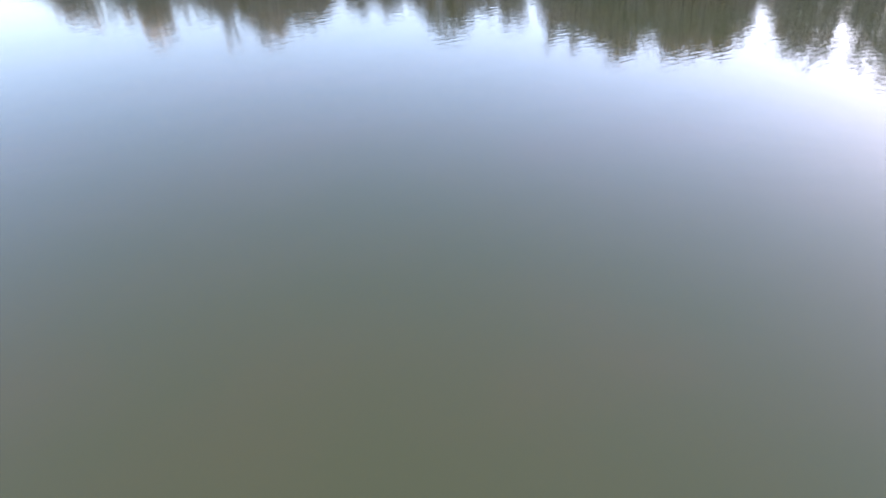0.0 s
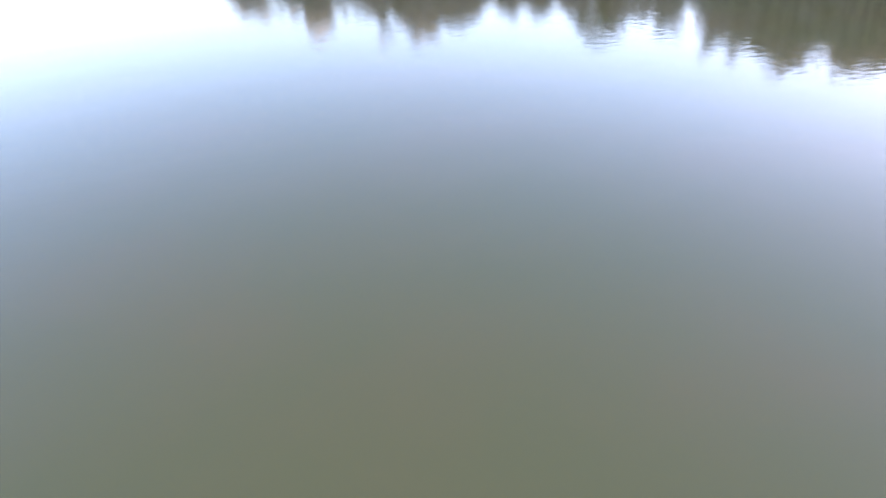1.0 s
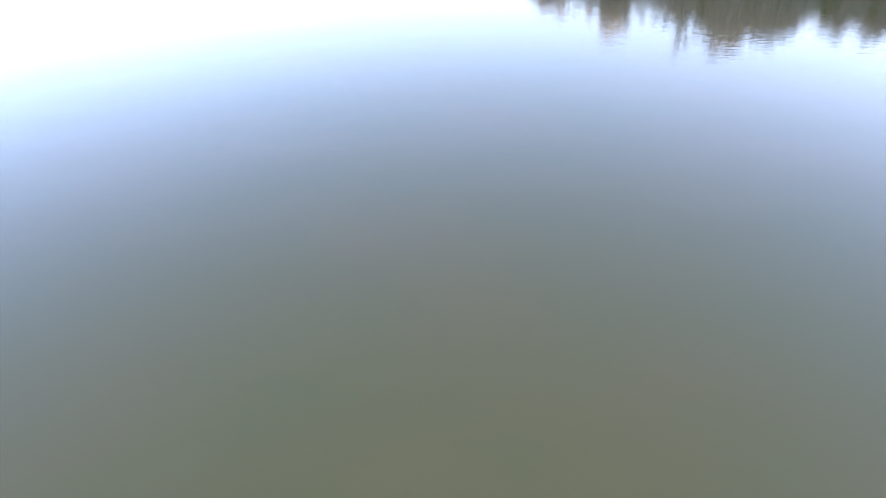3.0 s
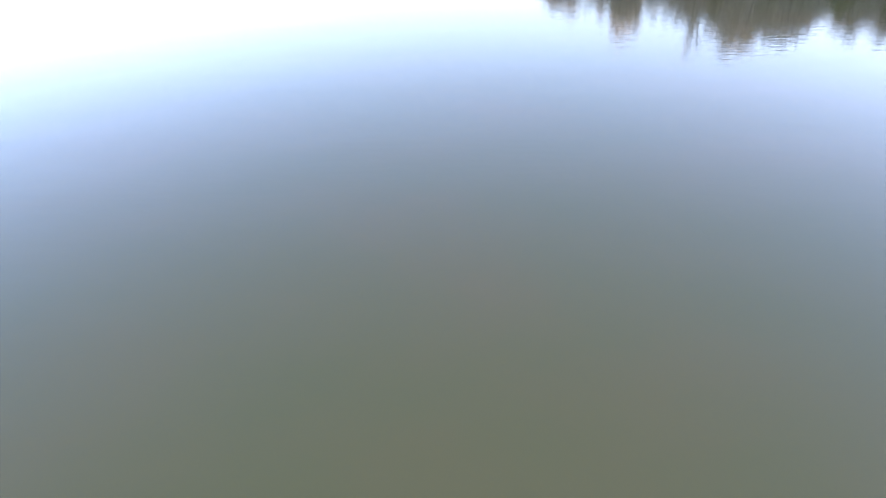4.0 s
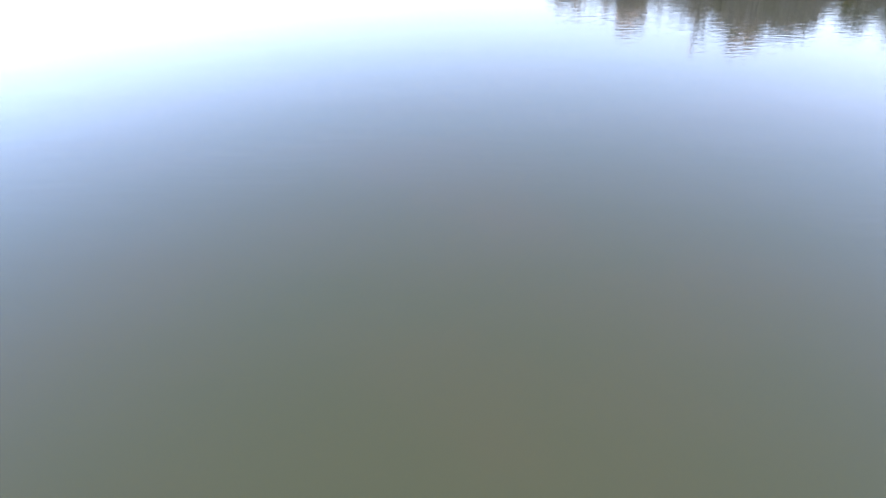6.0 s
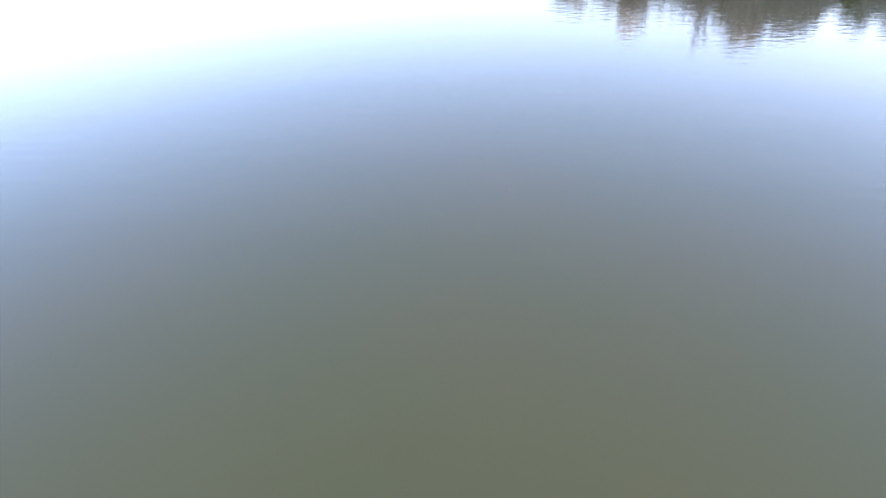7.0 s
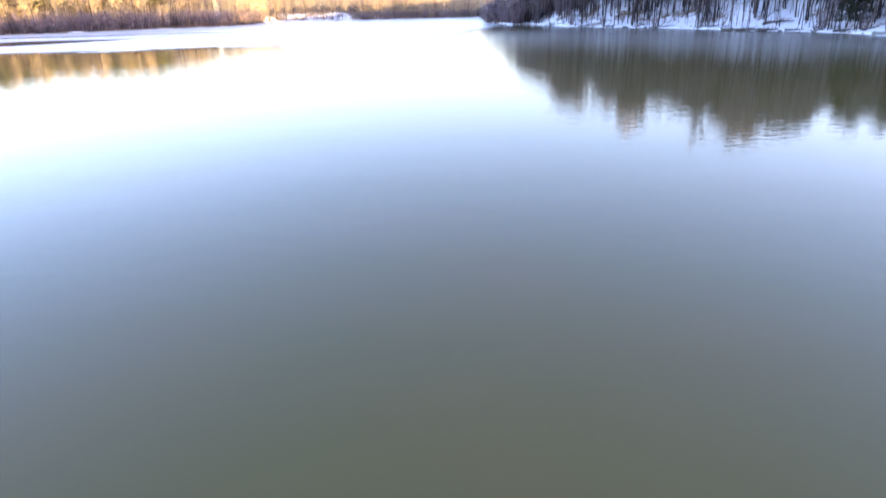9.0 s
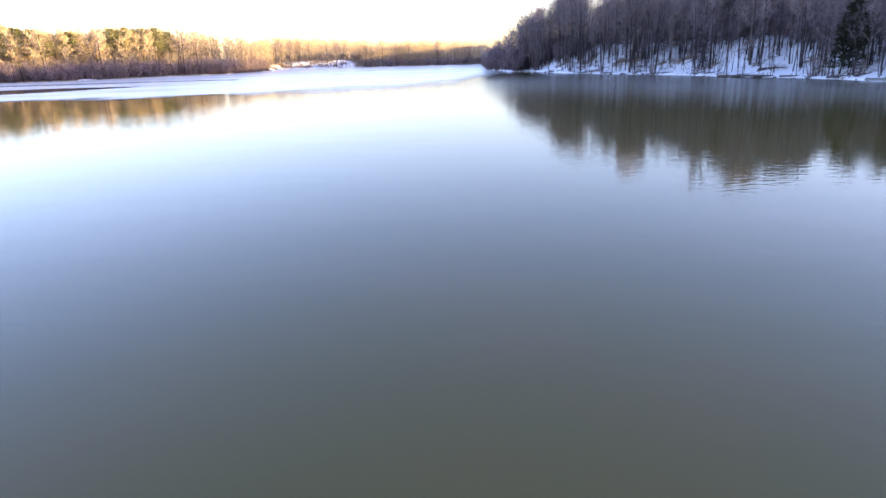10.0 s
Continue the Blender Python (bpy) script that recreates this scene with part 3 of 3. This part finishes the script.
def hazy_tree(seed, height=20.0, low=0.25, spread=0.17, twigs=400, slim=1.0, stout=1.0):
    """A plain leafless tree for the depth of a wood."""
    rng = random.Random(seed)
    root = new("tree")
    tv, tf, cv, cf = [], [], [], []
    pts = limb(Vector((0, 0, -0.4)), Vector((rng.uniform(-0.06, 0.06), rng.uniform(-0.06, 0.06), 1)), height * 0.97, rng, 5, 0.04, 0.05)
    tube(tv, tf, pts, [r * slim for r in (0.19, 0.16, 0.12, 0.09, 0.05, 0.012)], 4)
    runs = []
    for k in range(9):
        f = low + (0.95 - low) * (k + rng.random()) / 9
        j = min(4, int(f * 5))
        a = k * 2.4 + rng.uniform(-0.5, 0.5)
        lp = limb(pts[j].lerp(pts[j + 1], f * 5 - j), Vector((math.cos(a), math.sin(a), rng.uniform(0.5, 1.2))), height * spread * 1.5 * (1.15 - 0.7 * f), rng, 2)
        tube(tv, tf, lp, [0.06, 0.04, 0.012], 3)
        runs.append(lp)
    for k in range(twigs):
        lp = rng.choice(runs)
        j = rng.randrange(2)
        b = lp[j].lerp(lp[j + 1], rng.random()) + Vector((rng.gauss(0, 0.5), rng.gauss(0, 0.5), rng.gauss(0, 0.5)))
        w = Vector((rng.uniform(-1, 1), rng.uniform(-1, 1), rng.uniform(-0.3, 1.5))).normalized() * rng.uniform(0.8, 2.0)
        sliver(cv, cf, b, b + w, rng.uniform(0.045, 0.09) * stout, rng)
    mesh_object("trunk", tv, tf, BARK, root)
    mesh_object("crown", cv, cf, TWIG, root)
    return root


plain = [hazy_tree(40 + i, 20, c, w) for i, (c, w) in enumerate(((0.25, 0.15), (0.32, 0.18), (0.2, 0.14), (0.15, 0.16)))]
dense = [hazy_tree(90 + i, 20, c, w, 520, 1.0, 1.6) for i, (c, w) in enumerate(((0.2, 0.15), (0.3, 0.18), (0.12, 0.14), (0.15, 0.17)))]
distant = [hazy_tree(150 + i, 20, c, w, 340, 1.1, 2.6) for i, (c, w) in enumerate(((0.2, 0.15), (0.3, 0.18), (0.12, 0.14), (0.15, 0.17)))]
slender = [hazy_tree(120 + i, 20, 0.42, 0.05, 190, 0.75) for i in range(4)]
poles = [hazy_tree(80 + i, 20, 0.55, 0.09, 110, 0.8) for i in range(3)]
bushes = [shrub(50 + i, 5.0, 7, 230, 1.2) for i in range(3)]
brush = [shrub(55 + i, 5.0, 5, 250, 2.0) for i in range(3)]
WOOD = [arrays(p) for p in plain]
DISTANT = [arrays(p) for p in distant]
DENSE = [arrays(p) for p in dense]
BUSH = [arrays(p) for p in bushes]
BRUSH = [arrays(p) for p in brush]
POLE = [arrays(p) for p in poles]
SLENDER = [arrays(p) for p in slender]
for proto in [k[1] for k in KINDS] + [PINE, HEMLOCK, PALE_TREE] + plain + dense + distant + bushes + brush + poles + slender:
    for o in (*proto.children_recursive, proto):
        bpy.data.objects.remove(o)

rng = random.Random(8)
joined("woods", scatter(65, 3.75, 8.5, 1, 32, 8, 34, rng) + scatter(380, 7, 38, 12, 80, 14, 34, rng), WOOD, 20, rng, "leafless wood covering the snowy hillside", "woods")
# hidden hilltop trees, added to keep the low sun off bank and water
joined("woods", scatter(110, 6, 60, 75, 150, 14, 22, rng) + scatter(90, 47, 62, 45, 100, 16, 24, rng) + scatter(95, 44, 66, 95, 175, 16, 26, rng, 0.5), DENSE, 20, rng, "unseen leafless wood added on the hilltop to block the sun", "woods", 1.3)
joined("woods", scatter(200, 36, 84, 1, 14, 16, 34, rng) + scatter(130, 36, 84, 14, 45, 14, 34, rng), WOOD, 20, rng, "leafless wood on the bank beside the lake", "woods")
joined("woods", scatter(420, 7.4, 38, 9, 48, 16, 40, rng, 0.5), SLENDER, 20, rng, "tall slender leafless trees crowded on the snowy bank", "woods")
joined("woods", scatter(410, 36, 76, 1, 24, 16, 40, rng, 0.5), SLENDER, 20, rng, "tall slender leafless trees along the shaded bank", "woods")
joined("woods", scatter(430, -42, -14.5, 4, 50, 14, 26, rng), DISTANT, 20, rng, "golden sunlit leafless wood behind the low shore", "woods", 1.25, SUNLIT_TWIG, PALE_OR_SUNLIT_BARK)
joined("woods", scatter(190, -7.0, 3.6, 8, 60, 11, 20, rng) + scatter(120, -15.5, -7.0, 21, 75, 9, 20, rng) + scatter(130, -15.5, 3.7, 60, 120, 12, 22, rng), DISTANT, 20, rng, "golden sunlit leafless wood behind the far shore", "woods", 1.45, SUNLIT_TWIG, PALE_OR_SUNLIT_BARK)
# stand from 82 to 150 degrees is unseen and added to block sun
joined("woods", scatter(170, 82, 150, 3, 100, 14, 28, rng) + scatter(20, 150, 180, 3, 40, 12, 20, rng) + scatter(40, -180, -42, 3, 30, 12, 20, rng), WOOD, 20, rng, "leafless wood added round the unseen rest of the lake", "woods", 1.3)
joined("thicket", scatter(430, -42, -14.8, 0.5, 10, 4, 9, rng), BUSH, 5, rng, "dense purple-brown leafless thicket along the low shore", "thicket", 1.1, SHADED_TWIG)
joined("thicket", scatter(110, -6.8, 3.5, 0.5, 10, 3, 5, rng) + scatter(22, -14.5, -6.8, 6, 14, 1.2, 2.4, rng), BUSH, 5, rng, "leafless brown brush along the far shore", "thicket", 1.0, SHADED_TWIG)
joined("thicket", scatter(70, 3.6, 7.3, 0.3, 18, 4, 9, rng) + scatter(40, 4.0, 8.0, 3, 24, 6, 12, rng) + scatter(40, 7.8, 12, 17, 32, 6, 10, rng), BRUSH, 5, rng, "dense dark leafless brush on the headland", "thicket", 1.1, SHADED_TWIG)
joined("saplings", scatter(260, 7, 37, 2, 30, 7, 15, rng) + scatter(150, 21, 30.5, 2, 27, 4, 10, rng), POLE, 20, rng, "thin dark pole-like saplings on the snowy slope", "saplings", 0.9)
joined("saplings", scatter(95, -14.8, -6.8, 3, 24, 6, 12, rng), POLE, 20, rng, "thin leafless saplings on the patchy snow of the far shore", "saplings", 0.9, SUNLIT_TWIG, PALE_OR_SUNLIT_BARK)
joined("undergrowth", scatter(60, 8, 40, 2, 26, 1.5, 4.0, rng) + scatter(50, 10.5, 21.6, 5, 22, 1.2, 2.8, rng), BUSH, 5, rng, "thin leafless saplings between the trees", "undergrowth", 0.9)
joined("undergrowth", scatter(430, 8, 40, 27, 58, 6, 10, rng), BRUSH, 5, rng, "dense purple-brown leafless understorey at the top of the snowy slope", "undergrowth", 1.0, SHADED_TWIG)


# ---- the water's edge: dead wood, stones, bushes, a jetty ----
def fallen_log(az, s, length, thick, yaw, rise_deg, seed, label, stubs=5):
    """A fallen trunk with broken limbs, lying on the bank; yaw from the bearing's cross direction."""
    rng = random.Random(seed)
    root = new("fallen_log")
    d = table(SHORE, az) + s
    x, y = at(az, d)
    tv, tf = [], []
    pts = limb(Vector((-length / 2, 0, 0)), Vector((1, 0, 0)), length, rng, 5, 0.05, 0.0)
    tube(tv, tf, pts, [thick, thick * 0.95, thick * 0.85, thick * 0.7, thick * 0.5, thick * 0.25], 7)
    b = len(tv)
    tf.append(tuple(range(6, -1, -1)))
    tf.append(tuple(range(b - 7, b)))
    mesh_object("trunk", tv, tf, DEADWOOD, root)
    for k in range(stubs):
        j = rng.randint(1, 4)
        a = rng.uniform(0.2, 2.9)
        lv, lf = [], []
        lp = limb(pts[j].lerp(pts[j + 1] if j < 5 else pts[j], rng.random()), Vector((rng.uniform(0.1, 0.8), math.cos(a), math.sin(a))), length * rng.uniform(0.12, 0.3), rng, 3, 0.25, 0.05)
        tube(lv, lf, lp, [thick * 0.35, thick * 0.28, thick * 0.18, 0.012], 4)
        mesh_object("branch", lv, lf, DEADWOOD, root)
    root.matrix_basis = pose(x, y, ground_height(az, s) + thick * 0.6, 0, -rise_deg, -az + yaw)
    return tagged(root, label, "log", "fallen wood on the snowy bank")


LOG = "weathered grey fallen log lying on the snowy bank"
DRIFT = "dark driftwood log lying at the water's edge"
for k, (az, s, length, thick, yaw, up, label) in enumerate((
        (22.0, 6.0, 5.0, 0.20, 12, 8, LOG), (26.4, 8.5, 6.5, 0.24, -14, 6, LOG), (26.0, 7.4, 4.5, 0.14, 10, 10, LOG),
        (30.9, 1.7, 4.6, 0.24, 10, 5, DRIFT), (25.8, 0.7, 4.2, 0.30, 5, 2, DRIFT), (23.3, 0.5, 5.0, 0.28, -4, 2, DRIFT),
        (24.2, 0.5, 4.0, 0.34, 6, 3, DRIFT), (24.7, 0.8, 3.2, 0.26, -20, 5, DRIFT), (19.8, 10.0, 8.5, 0.17, 24, 27, "broken dead trunk leaning up the snowy slope"),
        (20.3, 9.0, 7.0, 0.13, 30, 33, "broken dead trunk leaning up the snowy slope"), (18.2, 1.0, 5.5, 0.16, 3, 1, DRIFT),
        (14.2, 0.9, 6.0, 0.17, -3, 1, DRIFT), (12.1, 0.8, 4.5, 0.2, 4, 2, DRIFT), (9.5, 0.9, 4.0, 0.2, -6, 2, DRIFT),
        (16.4, 4.5, 5.0, 0.15, -25, 9, LOG), (27.6, 1.0, 4.0, 0.2, -10, 3, DRIFT), (32.6, 5.0, 4.5, 0.15, 20, 8, LOG), (21.0, 3.0, 3.5, 0.14, -30, 12, LOG))):
    fallen_log(az, s, length, thick, yaw, up, 70 + k, label)
rng = random.Random(21)
for k in range(34):
    az = rng.uniform(8.5, 33)
    t = fallen_log(az, rng.uniform(1.5, 17), rng.uniform(2.5, 5.0), rng.uniform(0.05, 0.09), rng.uniform(-60, 60), rng.uniform(2, 24), 130 + k, "dark broken branch lying on the snowy bank", 4)
    t.name = "fallen_branch"
    tagged(t, category="branch", group="fallen branches on the snowy bank")
t = fallen_log(-27.6, 0.6, 9.0, 0.35, 2, 1, 99, "long dark driftwood log on the icy low shore")
t["group"] = "fallen wood on the low shore"


def stone(seed):
    rng = random.Random(seed)
    bm = bmesh.new()
    bmesh.ops.create_icosphere(bm, subdivisions=2, radius=0.4)
    for v in bm.verts:
        v.co *= 1 + 0.35 * noise.noise(v.co * 2.2 + Vector((seed, 0, 0)))
        v.co.z *= 0.6
    me = bpy.data.meshes.new("shore_stone")
    bm.to_mesh(me)
    bm.free()
    me.materials.append(STONE)
    return me


STONES = [stone(k) for k in range(4)]
rng = random.Random(12)
for k in range(105):
    az = rng.choice((rng.uniform(8, 35), rng.uniform(15, 21), rng.uniform(22.5, 25.5)))
    s_in = rng.uniform(0.2, 1.3)
    x, y = at(az, table(SHORE, az) + s_in)
    size = rng.uniform(0.4, 1.3)
    ob = new("shore_stone", rng.choice(STONES))
    ob.matrix_basis = pose(x, y, ground_height(az, s_in) + 0.05 * size, 0, 0, rng.uniform(0, 360)) @ Matrix.Diagonal((size, size, size * 0.8, 1))
    tagged(ob, "dark wet stone at the edge of the snowy bank", "stone", "stones along the snowy bank")

for k, (az, s_in, h) in enumerate(((29.0, 0.8, 5.5), (29.3, 1.4, 4.5), (10.8, 2.0, 3.0), (13.4, 2.2, 3.2), (17.4, 1.8, 2.6), (32.0, 2.5, 3.6), (7.9, 1.0, 4.0))):
    b = shrub(60 + k, h, 10, 380)
    b.name = "shrub"
    x, y = at(az, table(SHORE, az) + s_in)
    b.matrix_basis = pose(x, y, ground_height(az, s_in), 0, 0, 40 * k)
    tagged(b, "leafless grey shrub beside the water on snow", "shrub", "shrubs at the water's edge")


def jetty():
    root = new("jetty")
    az = 34.3
    x, y = at(az, table(SHORE, az) - 0.6)

    def box(name, sx, sy, sz, px, py, pz):
        bm = bmesh.new()
        bmesh.ops.create_cube(bm, size=1)
        bmesh.ops.scale(bm, vec=(sx, sy, sz), verts=bm.verts)
        bmesh.ops.bevel(bm, geom=list(bm.edges), offset=min(sx, sy, sz) * 0.12, segments=1, affect="EDGES")
        ob = part(name, bm, PLANK, root)
        ob.location = (px, py, pz)

    for k in range(28):
        box("plank", 0.27, 2.0, 0.05, -4.2 + 0.3 * k, 0, 0.70 + 0.004 * (k % 3))
    for side in (-0.9, 0.9):
        box("beam", 8.6, 0.12, 0.34, -0.15, side, 0.49)
        for px in (-4.1, -1.4, 1.3, 3.8):
            box("post", 0.16, 0.16, 1.9, px, side * 1.09, -0.05)
    root.matrix_basis = pose(x, y, 0, 0, 0, -az + 4)
    tagged(root, "low weathered grey-green wooden jetty beside the snowy bank", "jetty")


jetty()
